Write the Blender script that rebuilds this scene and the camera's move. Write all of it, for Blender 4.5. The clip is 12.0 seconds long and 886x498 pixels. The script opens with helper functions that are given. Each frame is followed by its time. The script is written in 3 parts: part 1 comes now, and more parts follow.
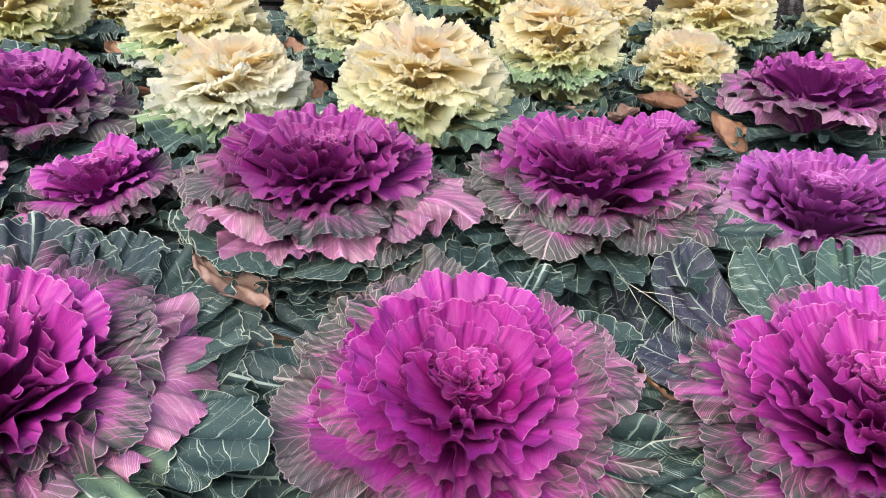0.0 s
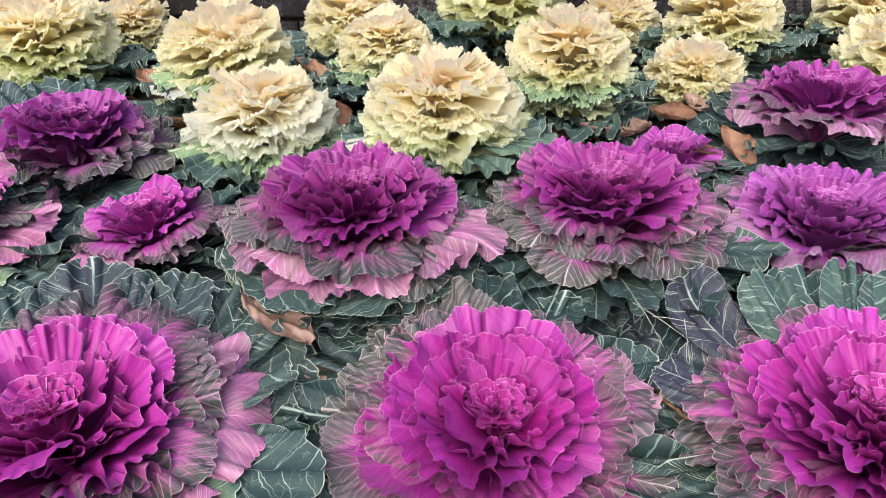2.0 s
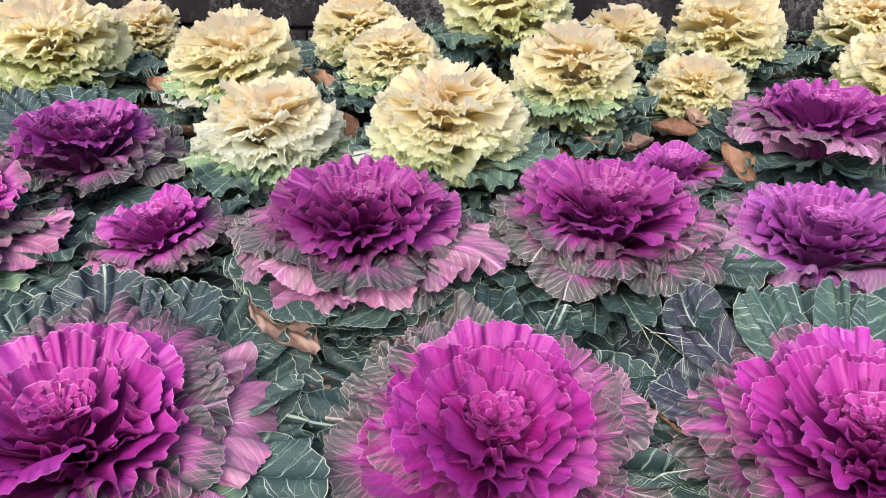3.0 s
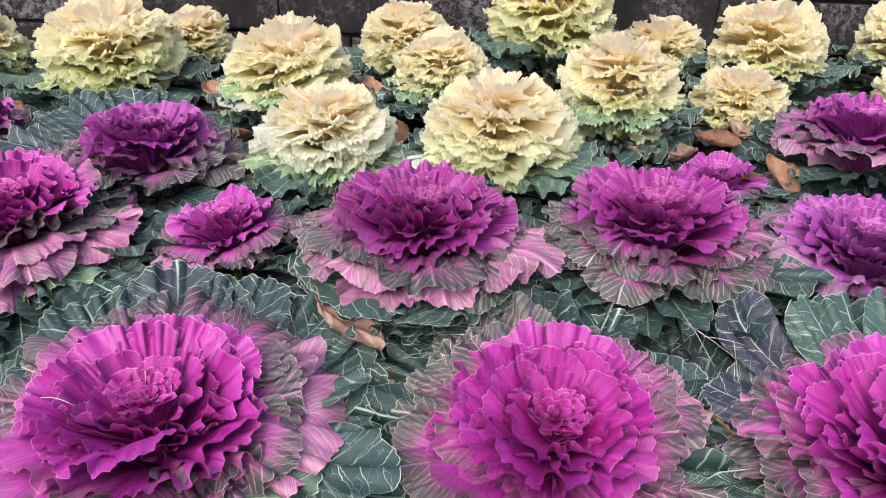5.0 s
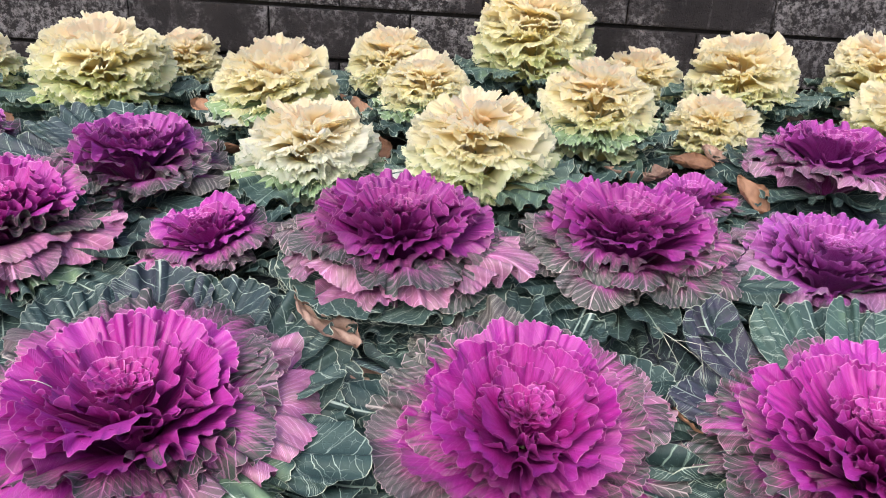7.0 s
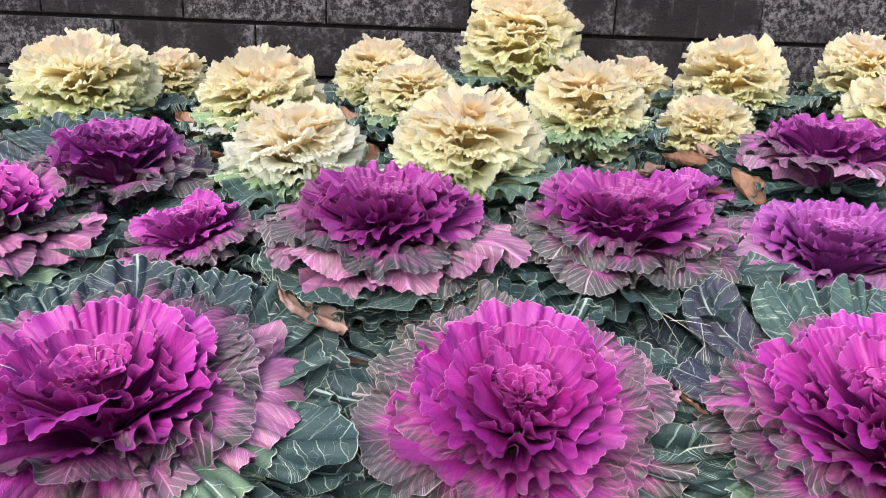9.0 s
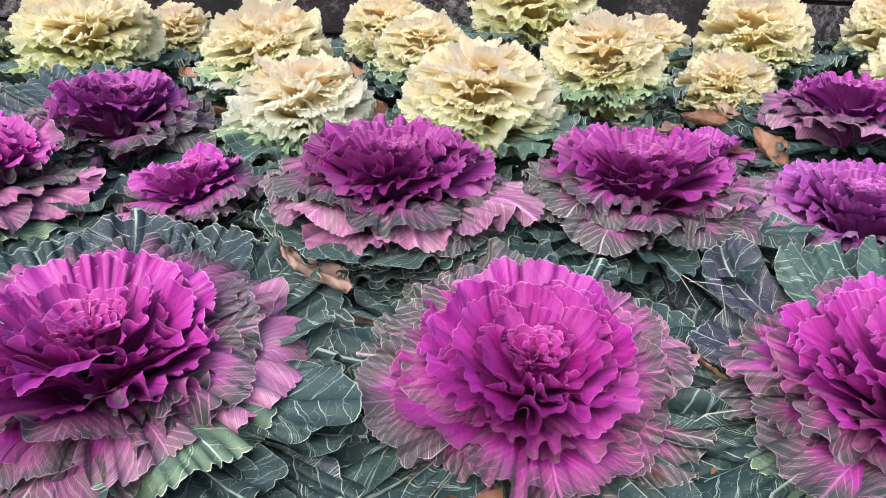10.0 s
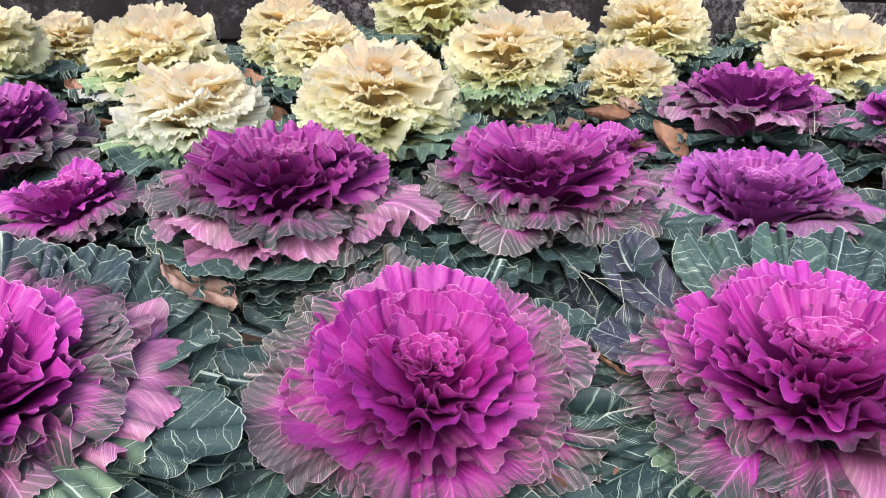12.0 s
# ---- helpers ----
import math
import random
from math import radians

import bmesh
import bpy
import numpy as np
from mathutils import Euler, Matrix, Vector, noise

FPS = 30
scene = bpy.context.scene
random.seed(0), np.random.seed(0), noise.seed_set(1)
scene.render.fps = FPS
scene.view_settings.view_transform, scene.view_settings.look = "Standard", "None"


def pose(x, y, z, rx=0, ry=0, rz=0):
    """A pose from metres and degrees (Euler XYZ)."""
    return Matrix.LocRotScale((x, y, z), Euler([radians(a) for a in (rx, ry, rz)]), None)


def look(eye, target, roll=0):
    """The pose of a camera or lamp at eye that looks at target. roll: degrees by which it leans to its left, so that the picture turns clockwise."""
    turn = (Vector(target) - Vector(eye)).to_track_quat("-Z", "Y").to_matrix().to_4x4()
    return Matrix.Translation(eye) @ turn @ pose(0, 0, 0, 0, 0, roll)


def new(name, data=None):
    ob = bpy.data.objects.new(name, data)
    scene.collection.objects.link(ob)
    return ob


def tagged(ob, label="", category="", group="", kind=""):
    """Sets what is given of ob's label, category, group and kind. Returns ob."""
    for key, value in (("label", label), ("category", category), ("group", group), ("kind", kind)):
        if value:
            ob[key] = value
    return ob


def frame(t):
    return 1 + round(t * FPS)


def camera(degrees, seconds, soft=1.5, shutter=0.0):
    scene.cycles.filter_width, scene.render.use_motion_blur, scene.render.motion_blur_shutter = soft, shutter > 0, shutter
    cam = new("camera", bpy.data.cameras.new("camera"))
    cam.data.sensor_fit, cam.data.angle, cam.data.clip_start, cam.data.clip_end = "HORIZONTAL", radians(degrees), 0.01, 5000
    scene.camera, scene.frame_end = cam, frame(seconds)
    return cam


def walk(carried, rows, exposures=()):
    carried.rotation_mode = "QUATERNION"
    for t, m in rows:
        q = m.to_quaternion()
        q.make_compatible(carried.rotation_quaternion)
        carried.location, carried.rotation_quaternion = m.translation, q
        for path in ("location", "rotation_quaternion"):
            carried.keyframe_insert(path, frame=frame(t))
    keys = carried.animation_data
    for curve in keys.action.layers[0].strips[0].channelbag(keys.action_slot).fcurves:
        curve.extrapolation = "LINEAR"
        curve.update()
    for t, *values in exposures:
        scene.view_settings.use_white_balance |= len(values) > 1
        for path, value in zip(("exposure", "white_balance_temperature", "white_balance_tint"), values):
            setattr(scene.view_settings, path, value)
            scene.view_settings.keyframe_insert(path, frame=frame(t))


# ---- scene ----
# ---------------------------------------------------------------- camera
cam = camera(60.8, 12.0, soft=0.98)
METRES, EYE, TILT, LEAN, TURN = 0.46, 0.49, -24.0, -1.4, 0.0
ROWS = [
    (0.0, 0.0, 0.0, 0.0, -0.0, 0.0, -0.0),
    (0.5, -0.0014, -0.0655, 0.0508, 0.15, 0.42, 0.66),
    (1.0, -0.0226, -0.1186, 0.0863, 0.57, 0.2, 1.08),
    (1.5, -0.0205, -0.1408, 0.1152, 0.93, -0.72, 1.53),
    (2.0, -0.0257, -0.147, 0.1381, 1.24, -1.42, 1.8),
    (2.5, -0.0169, -0.1708, 0.1551, 1.24, -1.3, 1.32),
    (4.5, -0.1087, -0.2619, 0.1684, 2.32, -0.78, 0.01),
    (5.0, -0.1422, -0.2839, 0.1595, 2.88, -0.69, -0.25),
    (5.5, -0.1632, -0.2977, 0.1424, 3.26, -0.35, -0.35),
    (6.0, -0.1655, -0.3157, 0.1188, 2.98, 0.12, -0.85),
    (6.5, -0.1483, -0.3298, 0.0889, 2.39, 1.03, -1.43),
    (7.0, -0.1083, -0.3448, 0.0587, 1.89, 2.19, -1.21),
    (9.0, -0.0875, -0.2536, -0.0936, 1.68, 5.2, 0.18),
    (9.5, -0.0861, -0.2102, -0.1211, 2.14, 4.33, -0.19),
    (10.0, -0.0883, -0.1659, -0.1162, 2.37, 2.74, -0.41),
    (10.5, -0.0867, -0.1235, -0.1206, 1.96, 1.86, 0.11),
    (11.0, -0.062, -0.1056, -0.1166, 0.61, 2.16, 0.98),
    (11.5, -0.0183, -0.0951, -0.1093, -1.2, 2.58, 1.96),
    (12.0, 0.0145, -0.0904, -0.1094, -2.48, 2.97, 2.8),
]
EXPOSURE = 1.20
walk(cam, [(t, pose(0, 0, EYE, TILT, LEAN, TURN) @ pose(METRES * x, METRES * y, METRES * z, 90 + pitch, roll, yaw)) for t, x, y, z, yaw, pitch, roll in ROWS],
     exposures=[(0.0, EXPOSURE + 0.03, 6380, 10), (7.0, EXPOSURE + 0.03, 6300, 10), (9.0, EXPOSURE + 0.07, 6150, 12), (12.0, EXPOSURE + 0.07, 6150, 12)])

# ---------------------------------------------------------------- light: bright overcast
world = bpy.data.worlds.new("overcast_sky")
scene.world = world
world.use_nodes = True
wn = world.node_tree.nodes
sky = wn.new("ShaderNodeTexSky")
sky.sky_type = "NISHITA"
sky.sun_disc = False
sky.sun_elevation, sky.sun_rotation = radians(46), radians(200)
sky.air_density, sky.dust_density, sky.ozone_density = 1.0, 4.0, 1.0
world.node_tree.links.new(sky.outputs[0], wn["Background"].inputs[0])
wn["Background"].inputs[1].default_value = 0.145
sun_data = bpy.data.lights.new("sun", "SUN")
sun_data.energy, sun_data.angle, sun_data.color = 0.85, radians(70), (1.0, 0.985, 0.96)
sun = new("sun", sun_data)
SUN_EL, SUN_AZ = radians(46), radians(200)   # azimuth clockwise from +y
sun.matrix_world = look((0, 0, 0), (-math.sin(SUN_AZ) * math.cos(SUN_EL), -math.cos(SUN_AZ) * math.cos(SUN_EL), -math.sin(SUN_EL)))


# ---------------------------------------------------------------- node helpers
class Nodes:
    def __init__(self, name):
        self.mat = bpy.data.materials.new(name)
        self.mat.use_nodes = True
        self.tree = self.mat.node_tree
        self.bsdf = self.tree.nodes["Principled BSDF"]
        self.out = self.tree.nodes["Material Output"]

    def node(self, kind, **settings):
        n = self.tree.nodes.new(kind)
        for key, value in settings.items():
            setattr(n, key, value)
        return n

    def put(self, socket, value):
        if hasattr(value, "is_output"):
            self.tree.links.new(value, socket)
        else:
            socket.default_value = value

    def math(self, op, a, b=0.0, c=0.0, clamp=False):
        n = self.node("ShaderNodeMath", operation=op, use_clamp=clamp)
        for i, v in enumerate((a, b, c)):
            self.put(n.inputs[i], v)
        return n.outputs[0]

    def step(self, x, lo, hi):
        n = self.node("ShaderNodeMapRange", interpolation_type="SMOOTHSTEP")
        self.put(n.inputs[0], x)
        self.put(n.inputs[1], lo)
        self.put(n.inputs[2], hi)
        return n.outputs[0]

    def ramp(self, x, stops):
        n = self.node("ShaderNodeValToRGB")
        e = n.color_ramp.elements
        while len(e) < len(stops):
            e.new(0.5)
        for el, (p, c) in zip(e, stops):
            el.position, el.color = p, (*c, 1)
        self.put(n.inputs[0], x)
        return n.outputs[0]

    def mix(self, f, a, b, blend="MIX"):
        n = self.node("ShaderNodeMix", data_type="RGBA", blend_type=blend)
        self.put(n.inputs[0], f)
        for i, v in ((6, a), (7, b)):
            self.put(n.inputs[i], (*v, 1) if isinstance(v, tuple) and len(v) == 3 else v)
        return n.outputs[2]

    def noise(self, vec, scale, detail=3.0, rough=0.55, dim="3D"):
        n = self.node("ShaderNodeTexNoise", noise_dimensions=dim)
        if vec is not None:
            self.put(n.inputs["Vector"], vec)
        n.inputs["Scale"].default_value, n.inputs["Detail"].default_value, n.inputs["Roughness"].default_value = scale, detail, rough
        return n.outputs[0]

    def voronoi(self, vec, scale, feature="DISTANCE_TO_EDGE"):
        n = self.node("ShaderNodeTexVoronoi", feature=feature)
        self.put(n.inputs["Vector"], vec)
        n.inputs["Scale"].default_value = scale
        return n.outputs[0]

    def vec(self, x, y, z=0.0):
        n = self.node("ShaderNodeCombineXYZ")
        for i, v in enumerate((x, y, z)):
            self.put(n.inputs[i], v)
        return n.outputs[0]

    def xyz(self, v):
        n = self.node("ShaderNodeSeparateXYZ")
        self.put(n.inputs[0], v)
        return n.outputs

    def coord(self, which="Object"):
        return self.node("ShaderNodeTexCoord").outputs[which]

    def bump(self, height, strength, distance):
        n = self.node("ShaderNodeBump")
        n.inputs["Strength"].default_value, n.inputs["Distance"].default_value = strength, distance
        self.put(n.inputs["Height"], height)
        self.put(self.bsdf.inputs["Normal"], n.outputs[0])
        return n.outputs[0]

    def finish(self, colour, rough, spec=0.4, thin=0.0, normal=None):
        self.put(self.bsdf.inputs["Base Color"], colour)
        self.put(self.bsdf.inputs["Roughness"], rough)
        self.bsdf.inputs["Specular IOR Level"].default_value = spec
        if thin:
            t = self.node("ShaderNodeBsdfTranslucent")
            self.put(t.inputs[0], colour)
            if normal is not None:
                self.put(t.inputs[1], normal)
            m = self.node("ShaderNodeMixShader")
            m.inputs[0].default_value = thin
            self.tree.links.new(self.bsdf.outputs[0], m.inputs[1])
            self.tree.links.new(t.outputs[0], m.inputs[2])
            self.tree.links.new(m.outputs[0], self.out.inputs[0])
        return self.mat


def leaf_veins(n, spacing, slant, width, net):
    """Veins of a blade: side ribs leave the midrib aslant at that spacing in metres and fork towards the margin, with a net between.
    Returns their strength 0..1, the closeness to the margin 0..1, the metres from the rim, a radial streak about -0.5..0.5, and metres
    across and along the blade with a seed. The attribute fan holds those metres and the seed; blade runs -1..1 across, 0..1 along, and
    holds the metres from the rim."""
    fan = n.node("ShaderNodeAttribute", attribute_name="fan").outputs["Vector"]
    u, v, rim = n.xyz(n.node("ShaderNodeAttribute", attribute_name="blade").outputs["Vector"])
    edge = n.node("ShaderNodeAttribute", attribute_name="margin").outputs["Fac"]
    x, y, seed = n.xyz(fan)
    slow = n.math("SUBTRACT", n.noise(fan, 26.0, 2.0), 0.5)
    fast = n.math("SUBTRACT", n.noise(fan, 95.0, 2.0), 0.5)
    streak = n.math("SUBTRACT", n.noise(n.vec(n.math("MULTIPLY", u, 55.0), n.math("MULTIPLY", v, 3.5), seed), 1.0, 4.0, 0.6), 0.5)
    ax = n.math("ABSOLUTE", x)
    left = n.math("SIGN", x)
    q = n.math("DIVIDE", n.math("SUBTRACT", y, n.math("MULTIPLY", ax, slant)), spacing)
    q = n.math("ADD", n.math("ADD", q, n.math("MULTIPLY", left, 0.23)), n.math("ADD", n.math("MULTIPLY", slow, 0.65), n.math("MULTIPLY", fast, 0.22)))
    whole = n.math("ROUND", q)
    side = n.math("SUBTRACT", q, whole)
    chance = n.node("ShaderNodeTexWhiteNoise", noise_dimensions="3D")
    n.put(chance.inputs["Vector"], n.vec(whole, left, seed))
    r1, r2, r3 = n.xyz(chance.outputs["Color"])

    def branch(start, reach):
        m = n.node("ShaderNodeMapRange")
        n.put(m.inputs[0], n.math("DIVIDE", ax, spacing))
        n.put(m.inputs[1], start)
        n.put(m.inputs[2], n.math("ADD", start, 1.5))
        n.put(m.inputs[4], reach)
        return m.outputs[0]
    a = n.math("ABSOLUTE", side)
    b = n.math("ABSOLUTE", n.math("SUBTRACT", side, branch(n.math("MULTIPLY", r1, 1.0), n.math("SUBTRACT", n.math("MULTIPLY", r2, 0.9), 0.45))))
    c = n.math("ABSOLUTE", n.math("SUBTRACT", n.math("MINIMUM", a, b), branch(n.math("ADD", 0.6, n.math("MULTIPLY", r3, 1.2)), 0.16)))

    def line(d, k, strength):
        return n.math("MULTIPLY", n.math("SUBTRACT", 1.0, n.step(d, width * k * 0.3, width * k)), strength)
    mid = n.math("SUBTRACT", 1.0, n.step(n.math("ABSOLUTE", n.math("ADD", x, n.math("MULTIPLY", slow, 0.004))), 0.0005, 0.0016))
    vein = n.math("MAXIMUM", n.math("MAXIMUM", mid, line(a, 1.0, 1.0)), n.math("MAXIMUM", line(b, 0.75, 0.85), line(c, 0.55, 0.6)))
    vein = n.math("MULTIPLY", vein, n.math("ADD", 0.5, n.math("MULTIPLY", n.step(n.noise(fan, 21.0, 2.0), 0.35, 0.6), 0.5)))
    cells = n.math("SUBTRACT", 1.0, n.step(n.voronoi(fan, 85.0), 0.0, 0.055))
    vein = n.math("MAXIMUM", vein, n.math("MULTIPLY", cells, n.math("MULTIPLY", n.step(fast, -0.2, 0.2), net)))
    return vein, edge, rim, streak, fan


def object_values(n):
    info = n.node("ShaderNodeObjectInfo")
    rgb = n.node("ShaderNodeSeparateColor")
    n.put(rgb.inputs[0], info.outputs["Color"])
    return rgb.outputs[0], rgb.outputs[1], rgb.outputs[2], info.outputs["Random"], info.outputs["Alpha"]


def purple_leaf_material():
    n = Nodes("purple_leaf")
    vein, edge, rim, streak, fan = leaf_veins(n, 0.015, 1.7, 0.062, 0.16)
    ring, bleach, violet, rnd, depth = object_values(n)
    obj = n.coord()
    blot = n.math("SUBTRACT", n.noise(obj, 26.0, 4.0), 0.5)
    patch = n.math("SUBTRACT", n.noise(fan, 22.0, 3.0), 0.5)
    fine = n.math("SUBTRACT", n.noise(obj, 260.0, 3.0), 0.5)
    old = n.step(ring, 0.36, 0.62)
    # the margin turns grey-green first, the tissue along the veins last
    g = n.math("ADD", ring, n.math("MULTIPLY", n.math("SUBTRACT", edge, 0.84), n.math("MULTIPLY", old, 1.9)))
    g = n.math("SUBTRACT", g, n.math("MULTIPLY", vein, n.math("MULTIPLY", old, 0.10)))
    g = n.math("ADD", g, n.math("MULTIPLY", n.math("ADD", blot, n.math("MULTIPLY", patch, 1.1)), n.math("MULTIPLY", ring, 0.85)))
    g = n.math("ADD", g, n.math("MULTIPLY", n.math("SUBTRACT", rnd, 0.5), 0.10))
    g = n.math("ADD", g, n.math("MULTIPLY", streak, n.math("ADD", 0.06, n.math("MULTIPLY", old, 0.95))), clamp=True)
    col = n.ramp(g, [(0.0, (0.27, 0.006, 0.14)), (0.22, (0.285, 0.010, 0.190)), (0.46, (0.305, 0.020, 0.235)), (0.57, (0.31, 0.050, 0.225)),
                     (0.68, (0.22, 0.060, 0.145)), (0.80, (0.098, 0.057, 0.076)), (1.0, (0.036, 0.047, 0.039))])
    # paler lilac streaks paint the sheen of lit faces into the younger leaves
    painted_sheen = n.math("MULTIPLY", n.step(n.math("ADD", n.math("ADD", patch, streak), n.math("MULTIPLY", edge, 0.35)), 0.10, 0.55), n.math("SUBTRACT", 0.55, n.math("MULTIPLY", ring, 0.95), clamp=True))
    col = n.mix(painted_sheen, col, (0.42, 0.085, 0.36))
    pale = n.mix(n.noise(obj, 25.0, 3.0), (0.36, 0.085, 0.26), (0.34, 0.145, 0.21))
    pale = n.mix(n.math("MULTIPLY", n.step(n.math("ADD", blot, n.math("MULTIPLY", edge, 0.5)), 0.40, 0.66), 0.55), pale, (0.25, 0.22, 0.18))
    col = n.mix(n.math("MULTIPLY", bleach, n.step(n.math("ADD", n.math("ADD", blot, patch), n.math("MULTIPLY", bleach, 0.5)), -0.15, 0.30)), col, pale)
    vcol = n.ramp(ring, [(0.0, (0.50, 0.06, 0.38)), (0.5, (0.62, 0.15, 0.46)), (0.75, (0.60, 0.34, 0.48)), (1.0, (0.46, 0.48, 0.38))])
    vamt = n.math("MULTIPLY", vein, n.ramp(ring, [(0.0, (0.10,) * 3), (0.35, (0.20,) * 3), (0.58, (0.45,) * 3), (1.0, (0.72,) * 3)]))
    vamt = n.math("MULTIPLY", n.math("ADD", vamt, n.math("MULTIPLY", n.math("MULTIPLY", vein, bleach), 0.35)), 1.0, clamp=True)
    col = n.mix(vamt, col, vcol)
    line = n.math("MULTIPLY", n.step(n.math("ADD", rim, n.math("MULTIPLY", patch, 0.0006)), 0.0011, 0.0003), n.ramp(ring, [(0.2, (0.58,) * 3), (0.6, (0.45,) * 3)]))
    col = n.mix(line, col, n.ramp(ring, [(0.0, (0.80, 0.28, 0.60)), (0.7, (0.72, 0.44, 0.54)), (1.0, (0.60, 0.60, 0.46))]))
    tint = n.node("ShaderNodeHueSaturation")
    n.put(tint.inputs["Hue"], n.math("SUBTRACT", 0.5, n.math("MULTIPLY", violet, 0.036)))
    n.put(tint.inputs["Saturation"], n.math("SUBTRACT", 1.0, n.math("MULTIPLY", violet, 0.10)))
    # depth below 1 puts shade into the colour of the inner leaves
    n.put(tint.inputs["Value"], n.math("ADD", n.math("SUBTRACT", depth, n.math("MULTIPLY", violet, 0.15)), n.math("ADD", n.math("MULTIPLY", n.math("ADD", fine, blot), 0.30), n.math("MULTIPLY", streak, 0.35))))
    n.put(tint.inputs["Color"], col)
    h = n.math("ADD", n.math("MULTIPLY", vein, 0.6), n.math("MULTIPLY", streak, n.math("ADD", 0.4, old)))
    nb = n.bump(h, 0.55, 0.0016)
    return n.finish(tint.outputs[0], n.math("ADD", 0.40, n.math("MULTIPLY", blot, 0.2)), 0.36, 0.03, nb)


def green_leaf_material():
    n = Nodes("green_leaf")
    vein, edge, rim, streak, fan = leaf_veins(n, 0.027, 0.85, 0.038, 0.6)
    lift, blue, worn = object_values(n)[:3]
    obj = n.coord()
    blot = n.noise(obj, 22.0, 4.0)
    col = n.ramp(n.math("ADD", n.math("MULTIPLY", blot, 0.6), n.math("MULTIPLY", lift, 0.6)),
                 [(0.15, (0.010, 0.022, 0.021)), (0.45, (0.021, 0.045, 0.042)), (0.75, (0.050, 0.090, 0.074)), (1.0, (0.21, 0.30, 0.15))])
    col = n.mix(n.math("MULTIPLY", blue, n.step(blot, 0.25, 0.6)), col, (0.038, 0.036, 0.062))
    dust = n.noise(obj, 160.0, 4.0)
    col = n.mix(n.math("MULTIPLY", n.step(dust, 0.50, 0.85), 0.22), col, (0.11, 0.17, 0.15))
    vcol = n.mix(worn, (0.26, 0.36, 0.30), (0.44, 0.50, 0.42))
    col = n.mix(n.math("MULTIPLY", n.step(vein, 0.12, 1.0), 0.85), col, vcol)
    col = n.mix(n.math("MULTIPLY", n.step(rim, 0.0014, 0.0004), n.math("ADD", 0.40, n.math("MULTIPLY", worn, 0.5))), col, (0.50, 0.54, 0.43))
    h = n.math("ADD", n.math("MULTIPLY", vein, -0.7), n.math("MULTIPLY", n.noise(obj, 90.0, 3.0), 0.7))
    nb = n.bump(h, 0.55, 0.0022)
    return n.finish(col, n.math("ADD", 0.44, n.math("MULTIPLY", dust, 0.2)), 0.32, 0.08, nb)


def cream_leaf_material():
    n = Nodes("cream_leaf")
    vein, edge, rim, streak, fan = leaf_veins(n, 0.012, 1.2, 0.09, 0.4)
    ring, green, white, rnd = object_values(n)[:4]
    obj = n.coord()
    blot = n.math("SUBTRACT", n.noise(obj, 30.0, 3.0), 0.5)
    g = n.math("ADD", ring, n.math("MULTIPLY", blot, 0.35))
    g = n.math("ADD", g, n.math("MULTIPLY", n.math("SUBTRACT", rnd, 0.5), 0.12), clamp=True)
    col = n.ramp(g, [(0.0, (0.91, 0.74, 0.53)), (0.16, (0.91, 0.80, 0.52)), (0.42, (0.89, 0.80, 0.42)), (0.7, (0.84, 0.79, 0.34)), (1.0, (0.69, 0.72, 0.25))])
    # warm towards its base, painting in the amber shade of the cavities; paler towards its ruffled rim
    col = n.mix(n.math("MULTIPLY", n.step(edge, 0.80, 0.30), 0.5), col, (0.86, 0.68, 0.30))
    col = n.mix(n.math("MULTIPLY", n.math("ADD", 0.22, n.math("MULTIPLY", white, 0.6), clamp=True), n.step(edge, 0.35, 0.92)), col, (0.87, 0.86, 0.80))
    greens = n.math("MULTIPLY", green, n.step(n.math("ADD", blot, n.math("MULTIPLY", edge, 0.28)), 0.10, 0.42))
    col = n.mix(greens, col, (0.48, 0.60, 0.23))
    col = n.mix(n.math("MULTIPLY", n.step(rim, 0.008, 0.0), 0.6), col, (0.87, 0.84, 0.69))
    speck = n.step(n.noise(obj, 120.0, 2.0), 0.54, 0.60)
    speck = n.math("MULTIPLY", n.math("MULTIPLY", speck, n.step(rim, 0.006, 0.001)), n.math("ADD", 0.12, n.math("MULTIPLY", n.step(green, 0.0, 0.35), 0.78)))
    col = n.mix(speck, col, (0.13, 0.24, 0.07))
    col = n.mix(n.math("MULTIPLY", vein, n.math("MULTIPLY", green, 0.65)), col, (0.82, 0.84, 0.62))
    h = n.math("ADD", n.math("MULTIPLY", vein, 0.5), n.math("MULTIPLY", n.noise(obj, 140.0, 3.0), 0.6))
    nb = n.bump(h, 0.4, 0.0012)
    return n.finish(col, 0.55, 0.2, 0.66, nb)


def dry_leaf_material():
    n = Nodes("dry_leaf")
    obj = n.coord()
    rnd = n.node("ShaderNodeObjectInfo").outputs["Random"]
    isl = n.node("ShaderNodeNewGeometry").outputs["Random Per Island"]
    a = n.noise(obj, 60.0, 4.0)
    t = n.math("ADD", n.math("MULTIPLY", a, 0.6), n.math("MULTIPLY", n.math("FRACT", n.math("ADD", rnd, isl)), 0.5))
    col = n.ramp(t, [(0.15, (0.07, 0.035, 0.022)), (0.45, (0.19, 0.095, 0.055)), (0.75, (0.33, 0.18, 0.11)), (1.0, (0.42, 0.27, 0.18))])
    nb = n.bump(n.noise(obj, 150.0, 4.0), 0.5, 0.002)
    return n.finish(col, 0.6, 0.3, 0.12, nb)


